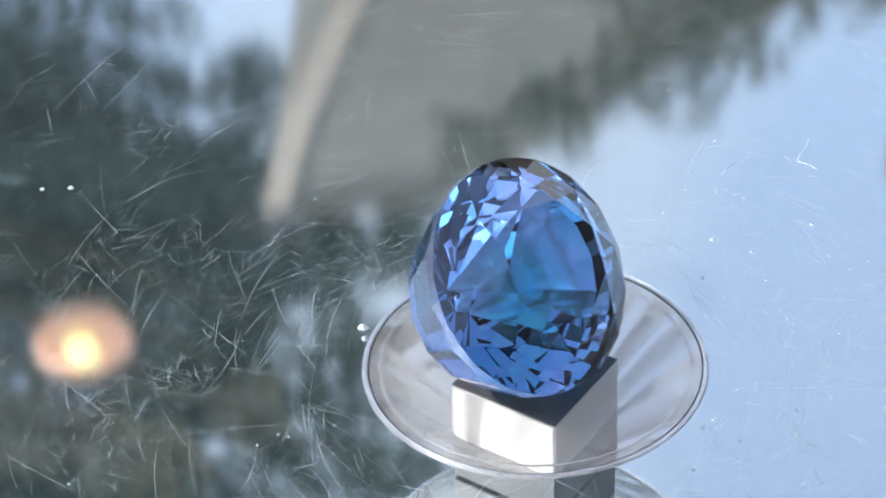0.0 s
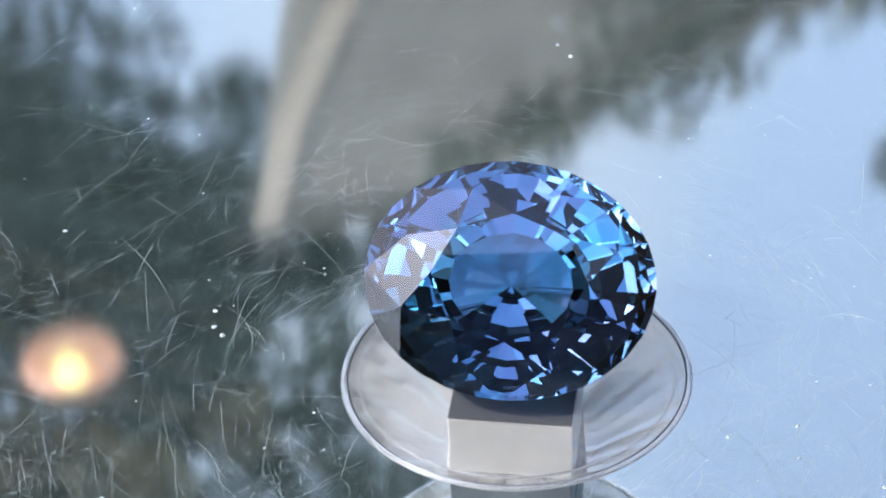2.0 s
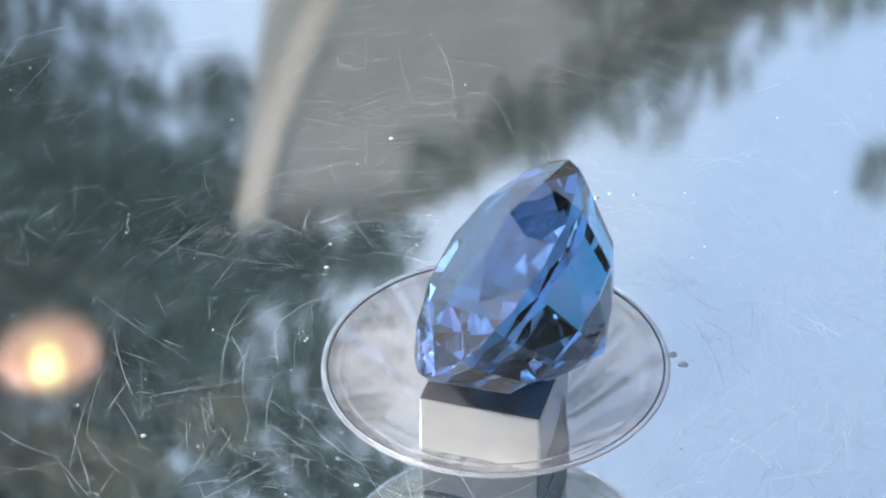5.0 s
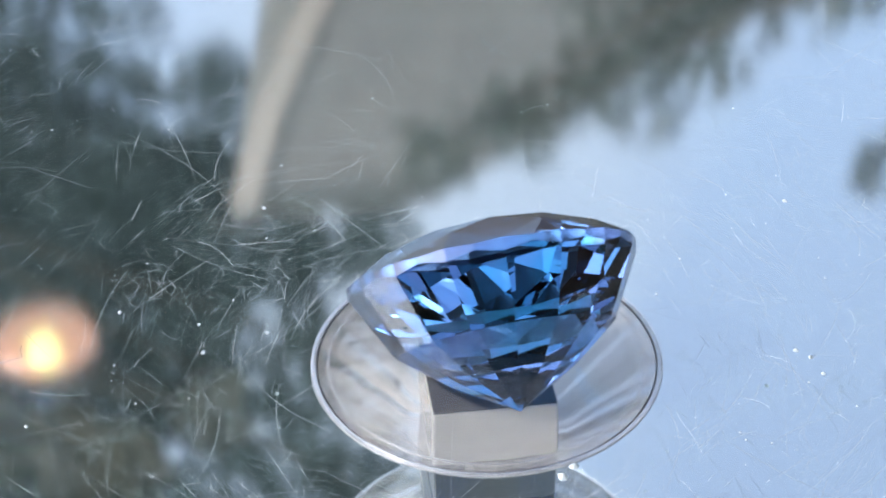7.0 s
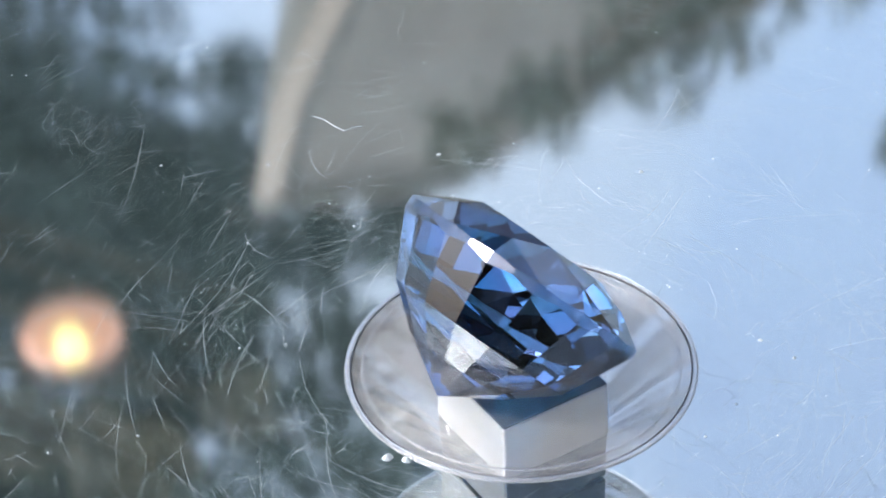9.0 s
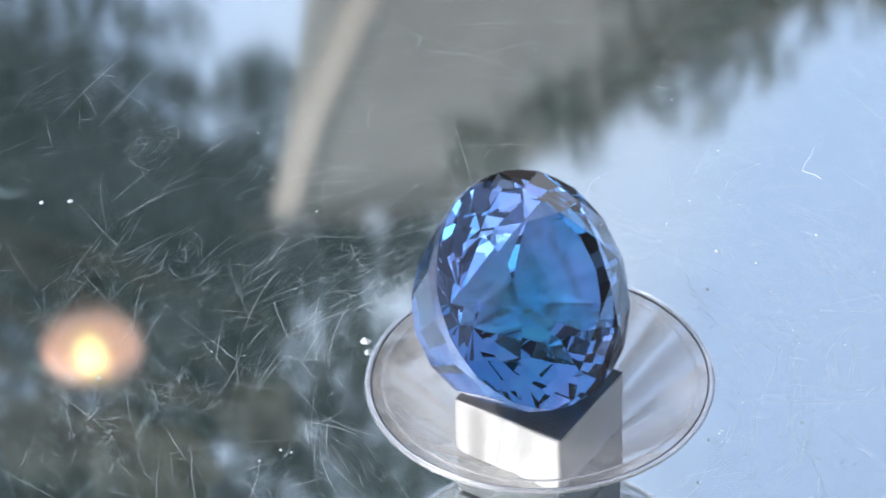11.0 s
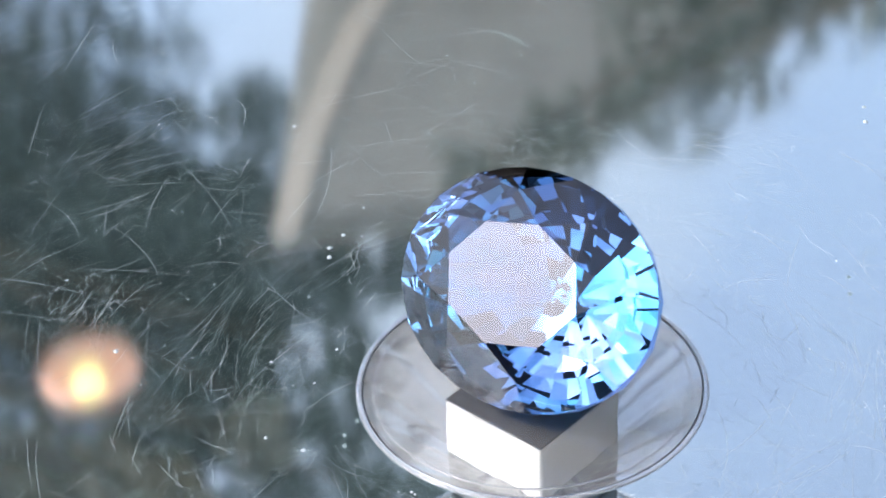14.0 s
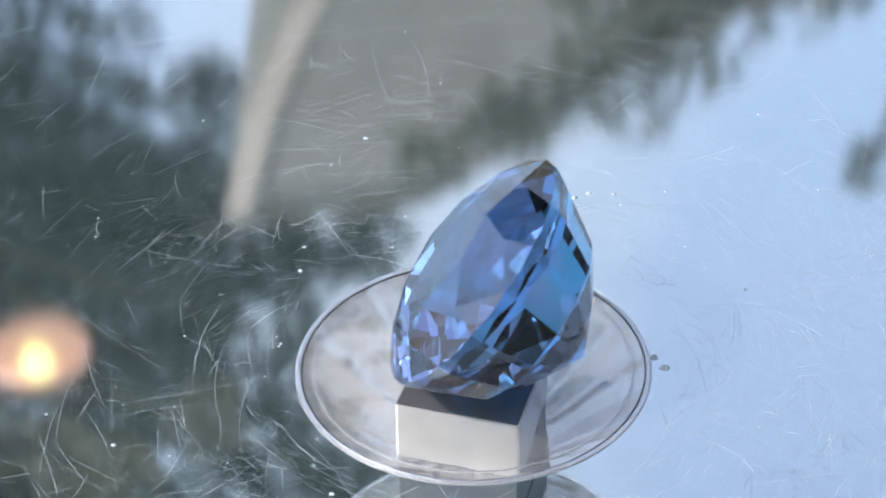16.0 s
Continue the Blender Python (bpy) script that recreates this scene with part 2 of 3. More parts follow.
def prism(points, y0, y1):
    """An outline in x and z, pushed through from y0 to y1."""
    bm = bmesh.new()
    a = [bm.verts.new((x, y0, z)) for x, z in points]
    b = [bm.verts.new((x, y1, z)) for x, z in points]
    bm.faces.new(a)
    bm.faces.new(b[::-1])
    for i in range(len(a)):
        j = (i + 1) % len(a)
        bm.faces.new((a[j], a[i], b[i], b[j]))
    bmesh.ops.recalc_face_normals(bm, faces=bm.faces)
    return bm


def limb(points, r0, r1, seg=8):
    """A tapered branch along points."""
    bm = bmesh.new()
    rings = []
    for k, p in enumerate(points):
        ahead = (Vector(points[min(k + 1, len(points) - 1)]) - Vector(points[max(k - 1, 0)])).normalized()
        q = ahead.to_track_quat("Z", "Y").to_matrix()
        r = r0 + (r1 - r0) * k / (len(points) - 1)
        rings.append([bm.verts.new(Vector(p) + q @ Vector((r * math.cos(2 * math.pi * i / seg), r * math.sin(2 * math.pi * i / seg), 0))) for i in range(seg)])
    for a, b in zip(rings, rings[1:]):
        for i in range(seg):
            bm.faces.new((a[i], a[(i + 1) % seg], b[(i + 1) % seg], b[i]))
    bm.faces.new(rings[-1])
    bm.faces.new(rings[0][::-1])
    return bm


# ---- ground and table ----
GROUND_Z, TABLE_Z = -0.795, -0.045
bm = bmesh.new()
bmesh.ops.create_grid(bm, x_segments=60, y_segments=60, size=1500, matrix=Matrix.Translation((0, 0, GROUND_Z)))
tagged(part("ground", bm, M_GROUND), "dry grassy ground of the garden reaching the horizon", "ground", kind="structure")

table = tagged(new("garden_table"), "weathered brown wooden garden table under the turntable", "table")
table.location = (0, 0, GROUND_Z)
for k in range(6):
    part("plank", box((1.3, 0.128, 0.03), (0, -0.33 + 0.132 * k, TABLE_Z - 0.0152 - GROUND_Z), 0.004), M_WOOD, table)
for sx in (-0.55, 0.55):
    for sy in (-0.3, 0.3):
        part("leg", box((0.07, 0.07, TABLE_Z - 0.03 - GROUND_Z), (sx, sy, (TABLE_Z - 0.03 - GROUND_Z) / 2), 0.005), M_WOOD, table)

# ---- the turntable ----
base = tagged(new("motor_unit"), "round black plastic motor unit standing under the platter", "motor unit")
base.location = (0, 0, TABLE_Z)
part("housing", lathe([(0.001, 0), (0.070, 0), (0.072, 0.002), (0.071, 0.030), (0.068, 0.033), (0.001, 0.033)], closed=False), M_BLACK, base)
part("spindle", lathe([(0.0005, 0.0331), (0.0048, 0.0331), (0.0048, 0.0357), (0.0005, 0.0357)], 32, closed=False), M_BLACK, base)

HOLE, THICK = 6.0 * MM, 9.0 * MM
platter = tagged(new("turntable_platter"), "scratched dusty clear acrylic mirror platter with a round central hub", "turntable")
R_OUT = 85 * MM
# a clear plate with a clear, faintly domed hub at its centre that holds a square peg
DOME = 0.03 * MM
def facing_up(ob):
    """Turns an open sheet so that its upper faces look up."""
    top = max(ob.data.polygons, key=lambda f: f.center.z)
    if top.normal.z < 0:
        ob.data.flip_normals()


plate = part("acrylic_plate", lathe([(HOLE, 0), (R_OUT, 0), (R_OUT + 1 * MM, -1 * MM), (R_OUT, -THICK), (0.01 * MM, -THICK)], 160, closed=False), M_ACRYLIC, platter, "scratched clear acrylic plate")
plate.data.materials.append(M_CLEAR)
for f in plate.data.polygons:
    if f.center.z < -THICK / 4:
        f.material_index = 1
hub_body = part("hub", lathe([(0.01 * MM, DOME), (1.5 * MM, DOME * 0.98), (3.5 * MM, DOME * 0.7), (5.0 * MM, DOME * 0.25), (HOLE, 0.0)], 160, closed=False), M_HUB, platter, "solid clear plastic hub")
facing_up(plate)
facing_up(hub_body)
plate.visible_shadow = False
part("mirror_backing", lathe([(0.01 * MM, -THICK - 0.06 * MM), (R_OUT, -THICK - 0.06 * MM), (R_OUT, -THICK - 0.09 * MM), (0.01 * MM, -THICK - 0.09 * MM)], 128), M_MIRROR, platter, "silvery mirror backing")
# the moulded funnel inside the clear plate, from the rim down to the foot of the peg
part("funnel", lathe([(5.90 * MM, -0.12 * MM), (5.2 * MM, -1.15 * MM), (4.4 * MM, -2.45 * MM), (3.5 * MM, -3.95 * MM), (2.9 * MM, -5.0 * MM), (2.6 * MM, -5.2 * MM), (0.6 * MM, -5.24 * MM), (0.6 * MM, -5.32 * MM), (2.6 * MM, -5.28 * MM), (2.82 * MM, -5.08 * MM), (3.42 * MM, -4.02 * MM), (4.32 * MM, -2.52 * MM), (5.12 * MM, -1.22 * MM), (5.84 * MM, -0.20 * MM)], 160), M_FUNNEL, platter, "pale translucent moulded funnel", smooth=True)


def ring_bead(radius, height, thick):
    turns = [2 * math.pi * i / 12 for i in range(12)]
    return lathe([((radius + thick * math.cos(a)) * MM, (height + thick * math.sin(a)) * MM) for a in turns], 160)


part("rim", ring_bead(5.97, 0.0, 0.10), M_RIM, platter, "clear rounded plastic rim", smooth=True)
part("dark_bead", ring_bead(5.84, 0.02, 0.022), M_CAP, platter, "fine dark bead inside the rim", smooth=True)
part("inner_rim", ring_bead(5.45, 0.02, 0.045), M_RIM, platter, "fine inner ring of the hub", smooth=True)
PEG_FOOT = -5.25 * MM
PEG_TURN, PEG, PEG_TOP = 57.0, 4.3 * MM, -0.95 * MM
peg_bm = box((PEG, PEG, PEG_TOP - PEG_FOOT), (0, 0, (PEG_TOP + PEG_FOOT) / 2), 0.1 * MM, 2)
peg_bm.transform(Matrix.Rotation(radians(PEG_TURN), 4, "Z"))
peg = part("square_peg", peg_bm, M_PEG, platter, "pale square peg cast into the hub")
pad_bm = box((PEG * 0.985, PEG * 0.985, 0.12 * MM), (0, 0, PEG_TOP + 0.07 * MM), 0.03 * MM, 1)
pad_bm.transform(Matrix.Rotation(radians(PEG_TURN), 4, "Z"))
# added dark block under the peg: stands for the dark reflection below the rim
strip_bm = box((PEG * 0.99, PEG * 0.99, PEG_FOOT + THICK - 0.1 * MM), (0, 0, (PEG_FOOT - THICK + 0.1 * MM) / 2), 0.05 * MM, 1)
strip_bm.transform(Matrix.Rotation(radians(PEG_TURN), 4, "Z"))
part("dark_strip_block", strip_bm, M_CAP, peg, "dark block added for the dark reflection below the rim")
part("dark_cap", pad_bm, M_CAP, peg, "dark grey square cap")

# ---- the gem ----
GEM_A, GEM_B, GEM_CROWN, GEM_DEPTH, GIRDLE = 4.92, 4.03, 1.13, 5.05, 0.44


def gem_mesh():
    bm = bmesh.new()

    def ring(count, s, z, offset=0.0):
        return [bm.verts.new((GEM_A * s * math.cos(2 * math.pi * (i + offset) / count) * MM, GEM_B * s * math.sin(2 * math.pi * (i + offset) / count) * MM, z * MM)) for i in range(count)]

    tab = ring(8, 0.53, GEM_CROWN)
    star = ring(8, 0.78, GEM_CROWN * (1 - 0.78 * math.cos(math.pi / 8)) / 0.47, 0.5)
    top = ring(32, 1.0, 0.0)
    low = ring(32, 1.0, -GIRDLE)
    # the middle of each girdle stretch lies in the planes of its facets, which scallops the girdle
    sag = 1 - math.cos(math.pi / 16)
    crown_z = star[0].co.z / MM
    reach = math.cos(math.pi / 16) - 0.78 * math.cos(math.pi / 16)
    for i in range(1, 32, 2):
        top[i].co.z -= crown_z * sag / reach * MM
        low[i].co.z += (0.22 * GEM_DEPTH - GIRDLE) * sag / (0.075 * math.cos(math.pi / 16)) * MM
    r1 = ring(16, 0.925, -0.22 * GEM_DEPTH)
    r2 = ring(16, 0.757, -0.515 * GEM_DEPTH)
    r3 = ring(16, 0.435, -0.757 * GEM_DEPTH)
    tip = bm.verts.new((0, 0, -GEM_DEPTH * MM))
    groups = {"table_facet": [tuple(tab)], "crown": [], "girdle": [], "pavilion": []}
    for k in range(8):
        n8 = (k + 1) % 8
        groups["crown"] += [(tab[k], star[k], tab[n8]), (tab[k], star[k - 1], top[4 * k], star[k]),
                            (star[k], top[4 * k], top[4 * k + 1], top[4 * k + 2]), (star[k], top[4 * k + 2], top[4 * k + 3], top[(4 * k + 4) % 32])]
    for i in range(32):
        j = (i + 1) % 32
        groups["girdle"].append((top[i], low[i], low[j], top[j]))
    for k in range(16):
        n16 = (k + 1) % 16
        groups["pavilion"] += [(low[2 * k], r1[k], r1[n16], low[(2 * k + 2) % 32], low[2 * k + 1]), (r1[k], r2[k], r2[n16], r1[n16]),
                               (r2[k], r3[k], r3[n16], r2[n16]), (r3[k], tip, r3[n16])]
    out = {}
    for name, polys in groups.items():
        piece = bmesh.new()
        seen = {}
        for poly in polys:
            face = []
            for v in poly:
                if v not in seen:
                    seen[v] = piece.verts.new(v.co)
                face.append(seen[v])
            made = piece.faces.new(face)
            made.normal_update()
            inside = Vector((0, 0, -1.5 * MM))
            if made.normal.dot(made.calc_center_median() - inside) < 0:
                made.normal_flip()
        out[name] = piece
    lowest = [v.co.copy() for v in bm.verts]
    bm.free()
    return out, lowest


gem = tagged(new("gemstone"), "faceted oval violet-blue transparent gemstone lying tilted on a clear hub", "gemstone")
pieces, corners = gem_mesh()
for name, piece in pieces.items():
    part(name, piece, M_GIRDLE if name == "girdle" else M_GEM, gem)
GEM_POSE = pose(0, 0, 0, 0, 0, 63.4) @ pose(0, 0, 0, 49.1, 0, 0) @ pose(0, 0, 0, 0, 0, -4.6)
lowest = min((GEM_POSE @ c).z for c in corners)
GEM_POSE = Matrix.Translation((-0.03 * MM, -0.16 * MM, DOME * 0.97 - lowest)) @ GEM_POSE

# ---- dust on the platter ----
rng = random.Random(4)
verts, faces = [], []


def fibre(x, y, turn, length, curl, width):
    steps = 10
    px, py, a = x, y, turn
    for i in range(steps + 1):
        nx, ny = -math.sin(a) * width / 2, math.cos(a) * width / 2
        z = 0.02 * MM + 0.05 * MM * math.sin(math.pi * i / steps)
        verts.extend(((px + nx, py + ny, z), (px - nx, py - ny, z), (px, py, z + width * 0.6)))
        if i:
            b = len(verts) - 6
            for p, q in ((0, 2), (2, 1), (1, 0)):
                faces.append((b + p, b + q, b + 3 + q, b + 3 + p))
        a += curl / steps + rng.uniform(-0.12, 0.12)
        px, py = px + math.cos(a) * length / steps, py + math.sin(a) * length / steps


for _ in range(170):
    r, a = (7 + 26 * rng.random()) * MM, rng.uniform(0, 2 * math.pi)
    fibre(r * math.cos(a), r * math.sin(a), rng.uniform(0, 2 * math.pi), rng.choice((0.3, 0.5, 0.7, 1.0, 2.2)) * MM, rng.gauss(0, 0.7), rng.uniform(0.005, 0.012) * MM)


def strand(points, width):
    """A loose thread bent through points given in millimetres."""
    for i, (x, y) in enumerate(points):
        z = (0.03 + 0.12 * math.sin(math.pi * i / (len(points) - 1))) * MM
        verts.extend(((x * MM, y * MM + width / 2, z), (x * MM, y * MM - width / 2, z), (x * MM + width / 2, y * MM, z + width * 0.7)))
        if i:
            b = len(verts) - 6
            for p, q in ((0, 2), (2, 1), (1, 0)):
                faces.append((b + p, b + q, b + 3 + q, b + 3 + p))


strand(((11.18, 13.87), (11.02, 13.22), (10.69, 12.63), (10.53, 12.09), (10.99, 11.88), (11.23, 11.69)), 0.028 * MM)
lint = tagged(sheet("lint", verts, faces, M_SPECK), "fine pale lint fibres lying on the platter", "lint", kind="stuff")

verts, faces = [], []


def scratch(x, y, turn, length, curl, width):
    steps = 7
    px, py, a = x, y, turn
    for i in range(steps + 1):
        w = width * (0.35 + 0.65 * math.sin(math.pi * (i + 0.3) / (steps + 0.6)))
        nx, ny = -math.sin(a) * w / 2, math.cos(a) * w / 2
        verts.extend(((px + nx, py + ny, 0.004 * MM), (px - nx, py - ny, 0.004 * MM)))
        if i:
            b = len(verts) - 4
            faces.append((b, b + 1, b + 3, b + 2))
        a += curl / steps + rng.uniform(-0.03, 0.03)
        px, py = px + math.cos(a) * length / steps, py + math.sin(a) * length / steps


for k in range(3000):
    r, a = (7.0 + 27 * rng.random()) * MM, rng.uniform(0, 2 * math.pi)
    length = rng.choice((0.6, 1.0, 1.6, 2.4, 4.0)) * MM
    if k % 3:
        turn, curl = a + math.pi / 2 + rng.gauss(0, 0.35), length / r * rng.uniform(0.4, 1.3)
    else:
        turn, curl = rng.uniform(0, 2 * math.pi), rng.gauss(0, 0.5)
    scratch(r * math.cos(a), r * math.sin(a), turn, length, curl, rng.choice((0.004, 0.005, 0.008, 0.013)) * MM)
for _ in range(70):
    r, a = (8.0 + 25 * rng.random()) * MM, rng.uniform(0, 2 * math.pi)
    scratch(r * math.cos(a), r * math.sin(a), rng.uniform(0, 6.28), rng.uniform(3.5, 7.0) * MM, rng.gauss(0, 0.35), rng.uniform(0.006, 0.017) * MM)
for _ in range(44):
    r, a = (7.5 + 16 * rng.random()) * MM, rng.uniform(0, 2 * math.pi)
    cx, cy = r * math.cos(a), r * math.sin(a)
    for _k in range(18):
        scratch(cx + rng.gauss(0, 0.9) * MM, cy + rng.gauss(0, 0.9) * MM, rng.uniform(0, 6.28), rng.uniform(0.3, 1.3) * MM, rng.gauss(0, 1.2), rng.uniform(0.005, 0.014) * MM)
scratches = tagged(sheet("scratches", verts, faces, M_SCRATCH), "fine pale hairline scratches covering the platter", "scratches", kind="stuff")

verts, faces = [], []


def grain(x, y, r):
    b = len(verts)
    for i in range(6):
        a = math.pi * i / 3
        k = r * rng.uniform(0.7, 1.25)
        verts.append((x + k * math.cos(a), y + k * math.sin(a), 0.002 * MM))
    verts.append((x + r * rng.uniform(-0.2, 0.2), y, r * 0.9 + 0.002 * MM))
    for i in range(6):
        faces.append((b + i, b + (i + 1) % 6, b + 6))
    faces.append(tuple(b + 5 - i for i in range(6)))


for x, y, r in ((6.2, 4.78, 0.09), (12.42, 0.28, 0.09), (6.79, 7.12, 0.1), (10.6, 8, 0.09), (8.17, 6.31, 0.08), (-8.13, -8.16, 0.09), (-7.26, -8.49, 0.11), (-6.67, -8.4, 0.12), (-6.15, 2.14, 0.2), (-5.99, 1.49, 0.17), (5.96, -3.23, 0.06), (7.45, 13.86, 0.08), (-19.18, 11.3, 0.1), (-18.06, 11.35, 0.11), (-15.52, -11.59, 0.09),
                (-1.19, -7.07, 0.06), (3.81, -8.52, 0.08), (4.3, -7.16, 0.08), (-0.26, -14.85, 0.1), (6.05, -3.11, 0.05)):
    grain(x * MM, y * MM, r * MM)
for _ in range(260):
    r, a = (7 + 26 * rng.random()) * MM, rng.uniform(0, 2 * math.pi)
    grain(r * math.cos(a), r * math.sin(a), rng.choice((0.02, 0.03, 0.03, 0.05)) * MM)
specks = tagged(sheet("dust_specks", verts, faces, M_SPECK), "pale dust specks scattered over the platter", "dust", kind="stuff")


# ---- the garden round the table, seen in the mirror and the gem ----
def away(az, el, d):
    """A place d metres out, at degrees round from +y towards +x and up."""
    a, e = radians(az), radians(el)
    return Vector((d * math.sin(a) * math.cos(e), d * math.cos(a) * math.cos(e), d * math.sin(e)))


def house():
    h = tagged(new("house"), "beige rendered house with its sunlit side painted as a cream strip", "house")
    y = 8.0

    def at(az, el):
        d = away(az, el, 1.0)
        return d.x / d.y * y, d.z / d.y * y

    corner, knee, low = at(-7.56, 34.62), at(-6.55, 32.2), at(-5.05, 29.7)
    right = 3.4
    roof = [corner, (-0.20, corner[1] - 0.09), (0.55, corner[1] - 0.62), (1.2, corner[1] - 1.15), (right, corner[1] - 2.7)]
    foot = (low[0] + 1.2, low[1] - 2.2)
    part("wall", prism([*roof, (right, GROUND_Z - 0.1), (foot[0], GROUND_Z - 0.1), foot, low, knee], y, y + 5), M_WALL, h)
    edge = [corner, knee, low, foot]
    # a flat paler strip stands for the side wall in the sun
    part("sunlit_flank", prism([(x - 0.01, z) for x, z in edge] + [(x + 0.10, z) for x, z in edge[::-1]], y - 0.03, y - 0.002), M_SUNLIT_FLANK, h, "cream strip painted as the sunlit side wall")
    part("roof_edge", prism([(x, z + 0.003) for x, z in roof] + [(x, z + 0.03) for x, z in roof[::-1]], y - 0.04, y + 5.1), M_WALL, h, "thin beige roof edge")
    return h


house()


def tree(name_label, trunk_at, blobs, material, leaf, seed):
    """A tapered trunk with limbs to each clump, and clumps of single leaves: blobs are (place, radius, leaves)."""
    rnd = random.Random(seed)
    t = tagged(new("tree"), name_label, "tree")
    t.location = (trunk_at[0], trunk_at[1], GROUND_Z)
    org = Vector((trunk_at[0], trunk_at[1], GROUND_Z))
    mid = sum((b[0] for b in blobs), Vector()) / len(blobs) - org
    fork = Vector((mid.x * 0.25, mid.y * 0.25, mid.z * 0.6))
    part("trunk", limb([(0, 0, -0.05), (fork.x * 0.2, fork.y * 0.3, fork.z * 0.4), (fork.x * 0.7, fork.y * 0.6, fork.z * 0.8), fork], 0.17, 0.09, 10), M_BARK, t)
    v, f = [], []
    for c, r, count in blobs:
        end = c - org
        bend = (fork + end) / 2 + Vector((rnd.uniform(-0.2, 0.2), rnd.uniform(-0.2, 0.2), 0.25))
        part("limb", limb([fork, bend, end], 0.06, 0.012, 6), M_BARK, t)
        for _ in range(count):
            d = Vector((rnd.gauss(0, 1), rnd.gauss(0, 1), rnd.gauss(0, 1))).normalized() * r * rnd.random() ** 0.45
            p = end + d * (1 + 0.35 * noise.noise((end + d) * 2.2))
            s = leaf * rnd.uniform(0.6, 1.3)
            q = Euler((rnd.uniform(-1, 1), rnd.uniform(-1, 1), rnd.uniform(0, 6.28))).to_matrix()
            b = len(v)
            v.extend(p + q @ Vector(w) for w in ((-s, 0, 0), (0, -s * 0.42, s * 0.1), (s, 0, -s * 0.15), (0, s * 0.42, s * 0.1)))
            f.append((b, b + 1, b + 2))
            f.append((b, b + 2, b + 3))
    sheet("crown", v, f, material, t)
    return t


# dark crown hanging over from one side of the table, with gaps in it
A = away
tree("dark green broadleaf tree hanging over the table", (-4.6, 6.2),
     [(A(-14, 34.3, 8), 0.38, 1700), (A(-10.8, 34.2, 8), 0.3, 1400), (A(-9, 33.8, 11), 0.3, 1100), (A(-17.5, 35, 8.2), 0.5, 1700), (A(-8.6, 36.2, 11), 0.34, 952), (A(-5.6, 35.9, 11), 0.28, 520), (A(-3.2, 35.6, 11), 0.24, 260),
      (A(-20, 33, 8.4), 0.6, 1500), (A(-23, 37, 8.2), 0.7, 2550), (A(-13, 36.4, 7.8), 0.22, 510), (A(-9.6, 37.6, 7.7), 0.25, 391),
      (A(-13.5, 31.6, 8.2), 0.25, 247), (A(-11.2, 31.8, 10), 0.3, 346), (A(-16.5, 28.5, 9), 0.4, 340), (A(-12.5, 28.4, 9), 0.3, 115), (A(-15.8, 30.6, 8.2), 0.3, 330), (A(-7.6, 31.6, 11), 0.25, 271), (A(-13, 30, 8.2), 0.3, 181), (A(-10.2, 29.6, 10), 0.3, 90), (A(-15.5, 32.4, 8.2), 0.28, 400),
      (A(-11.4, 39.2, 7.6), 0.26, 323), (A(-15.6, 40.6, 7.6), 0.3, 476), (A(-7.4, 39.5, 7.4), 0.3, 221), (A(-10.4, 42.5, 7.4), 0.4, 561), (A(-5.2, 38.2, 7.6), 0.25, 136), (A(-4.4, 41.8, 7.2), 0.3, 272),
      (A(-18, 44, 7.4), 0.6, 1700), (A(-26, 43, 7.6), 0.7, 1700), (A(-14, 48, 7.2), 0.6, 1530), (A(-22, 50, 7.2), 0.7, 1530)], M_LEAF_DARK, 0.055, 11)
tree("olive green tree standing beside the house", (3.0, 6.6),
     [(A(4.5, 31.4, 8.4), 0.25, 230), (A(7.0, 29.6, 8.4), 0.28, 260), (A(1.5, 32.5, 8.4), 0.22, 170), (A(9.6, 27.6, 8.4), 0.35, 600), (A(-1.0, 33.2, 8.4), 0.2, 100), (A(5.2, 28.6, 8.4), 0.4, 420), (A(10, 25, 8.4), 0.5, 900), (A(15, 23, 8.4), 0.6, 900),
      (A(12.4, 33.2, 8.2), 0.10, 34), (A(20, 26, 8.2), 0.6, 800)], M_LEAF_OLIVE, 0.05, 12)

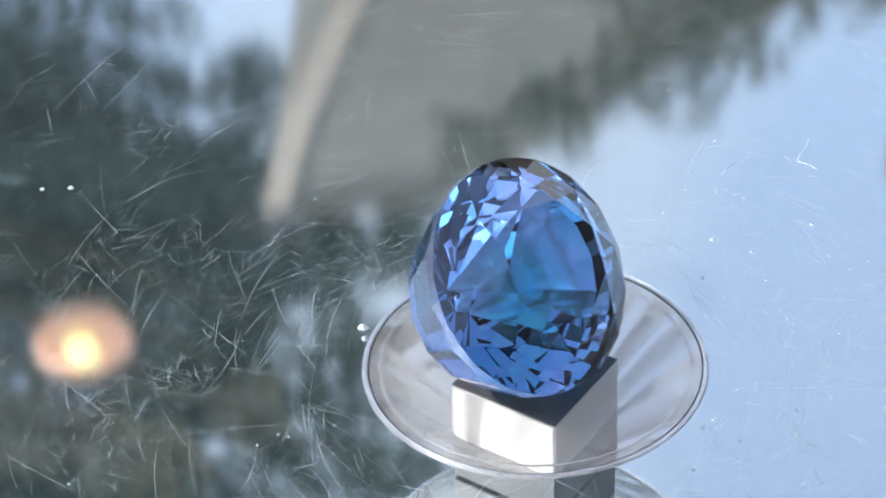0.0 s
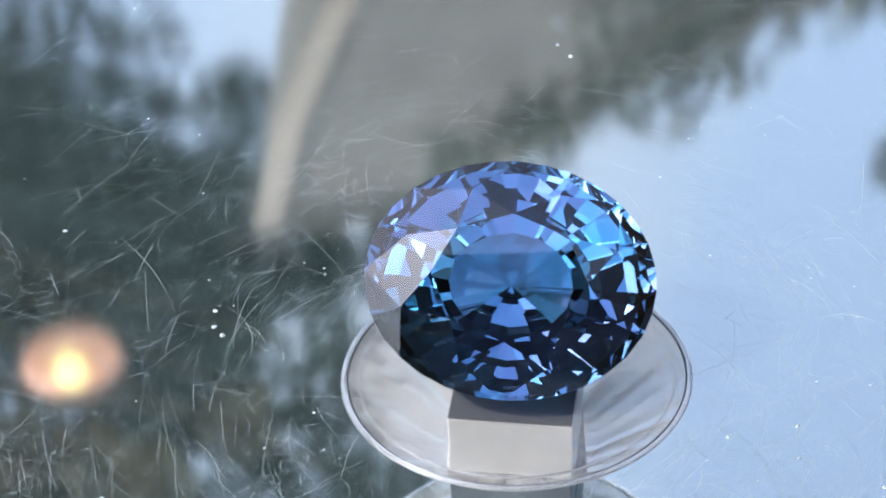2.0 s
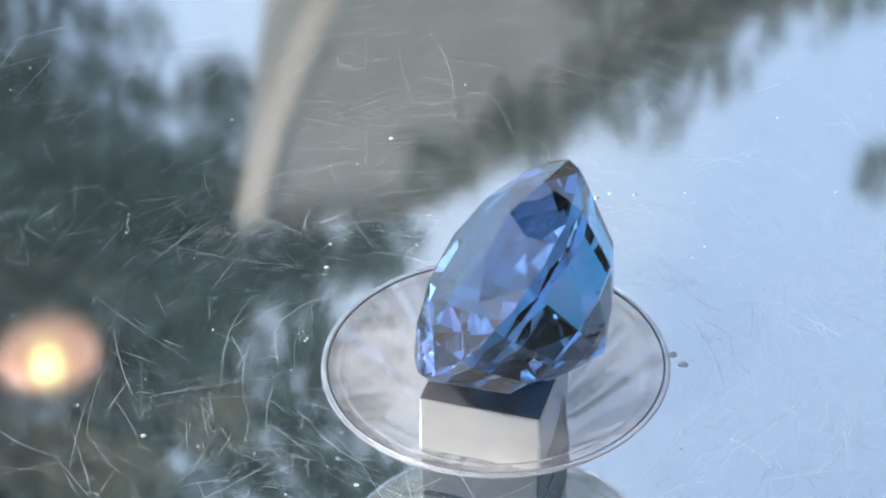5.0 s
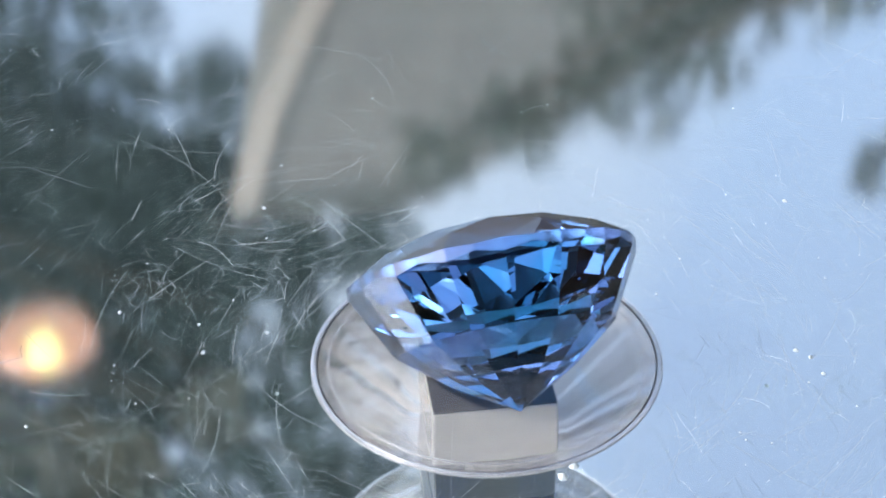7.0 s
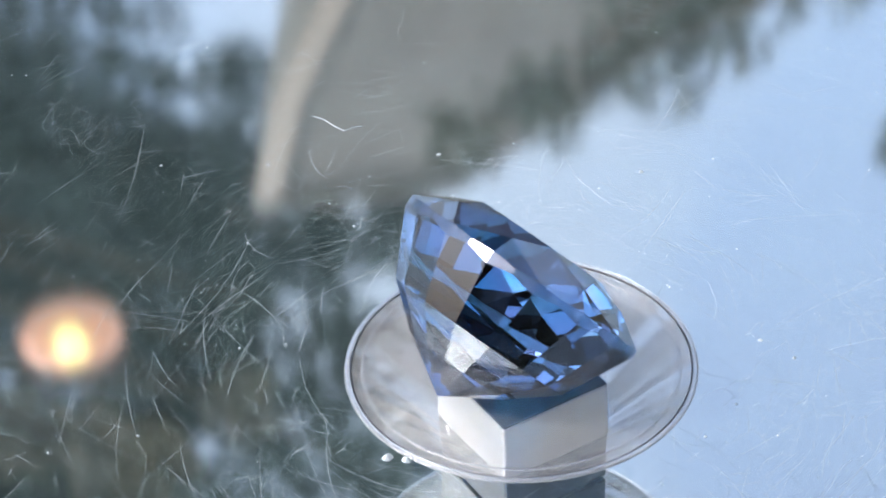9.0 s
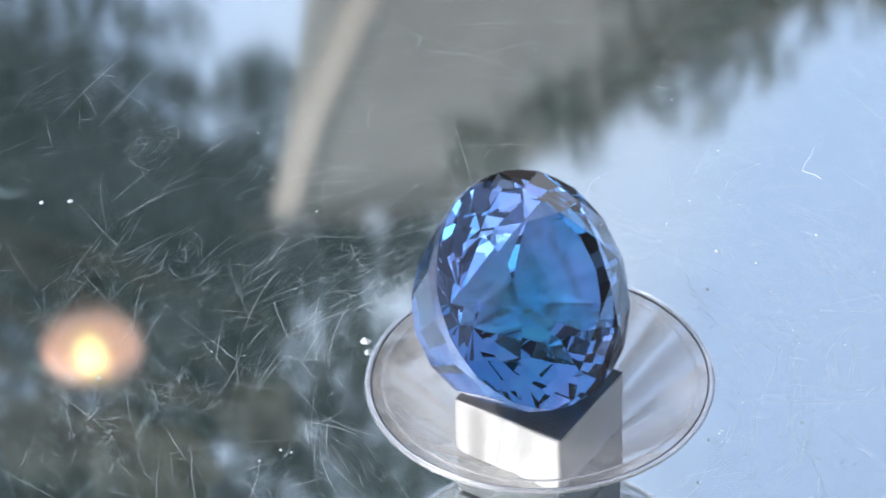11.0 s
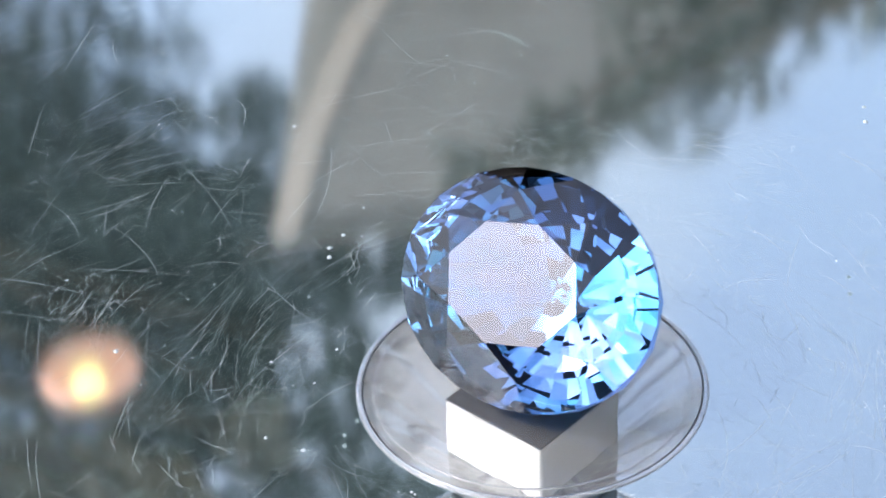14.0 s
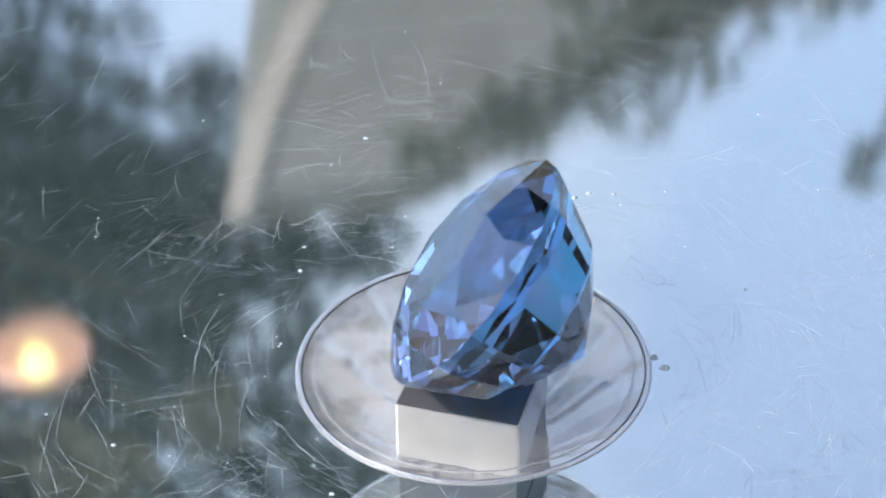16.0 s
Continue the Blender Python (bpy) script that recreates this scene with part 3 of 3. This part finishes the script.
# sunlit patches of the foliage, with the sunlight put into a paler leaf colour
tree("pale tan leaf clumps painted as sunlit foliage beside the table", (-3.4, 4.2),
     [(A(-14.09, 40.44, 7.2), 0.17, 260), (A(-12.4, 40.94, 7.2), 0.14, 180), (A(-16.38, 39.54, 7.2), 0.15, 190), (A(-11.93, 41.08, 7.2), 0.13, 170), (A(-8.77, 39.74, 7.2), 0.12, 70)], M_LEAF_TAN, 0.05, 13)

# a small glowing lantern in the overhanging tree
lantern = tagged(new("lantern"), "small lit lantern with orange bowl hanging in the tree", "lantern")
lantern.location = A(-14.1, 37.6, 5.0)
part("bulb", lathe([(0.002, -0.034)] + [(0.034 * math.sin(math.pi * k / 12), -0.034 * math.cos(math.pi * k / 12)) for k in range(1, 12)] + [(0.002, 0.034)], 32, closed=False), M_BULB, lantern, "bright yellow bulb", smooth=True)
bowl_bm = lathe([(0.003, -0.03), (0.06, -0.026), (0.105, -0.012), (0.115, 0.008), (0.09, 0.026), (0.03, 0.034), (0.003, 0.035)], 32, closed=False)
bowl_bm.transform(Matrix.Translation((-0.022, 0.115, 0.062)))
part("bowl", bowl_bm, M_SHADE, lantern, "glowing orange bowl", smooth=True)
part("cord", limb([(0, 0, 0.04), (0.0, 0, 0.5), (0.0, 0.0, 0.9)], 0.003, 0.003, 6), M_BLACK, lantern)


# added screen, unseen behind the camera: gives gem and hub a dark side to mirror
tagged(part("dark_screen_south", box((3.7, 0.2, 2.10), (0, -1.35, GROUND_Z + 1.05), 0.01), M_SCREEN), "unseen dark screen added behind the camera to darken reflections", "wall", kind="structure")


# second added screen, out of view: blocks the eastern sky so facets turn dark
tagged(part("dark_screen_east", box((0.2, 2.9, 2.35), (1.75, 0.2, GROUND_Z + 1.175), 0.01), M_SCREEN), "unseen dark screen added beside the table to darken the gem", "wall", kind="structure")

# ---- what moves: platter, dust and gem turn together ----
TURN = -32.70


def motions():
    steps = [k * 0.5 for k in range(33)]
    for ob, m in ((platter, Matrix()), (lint, Matrix()), (scratches, Matrix()), (specks, Matrix()), (gem, GEM_POSE)):
        walk(ob, [(t, pose(0, 0, 0, 0, 0, TURN * t) @ m) for t in steps])


motions()
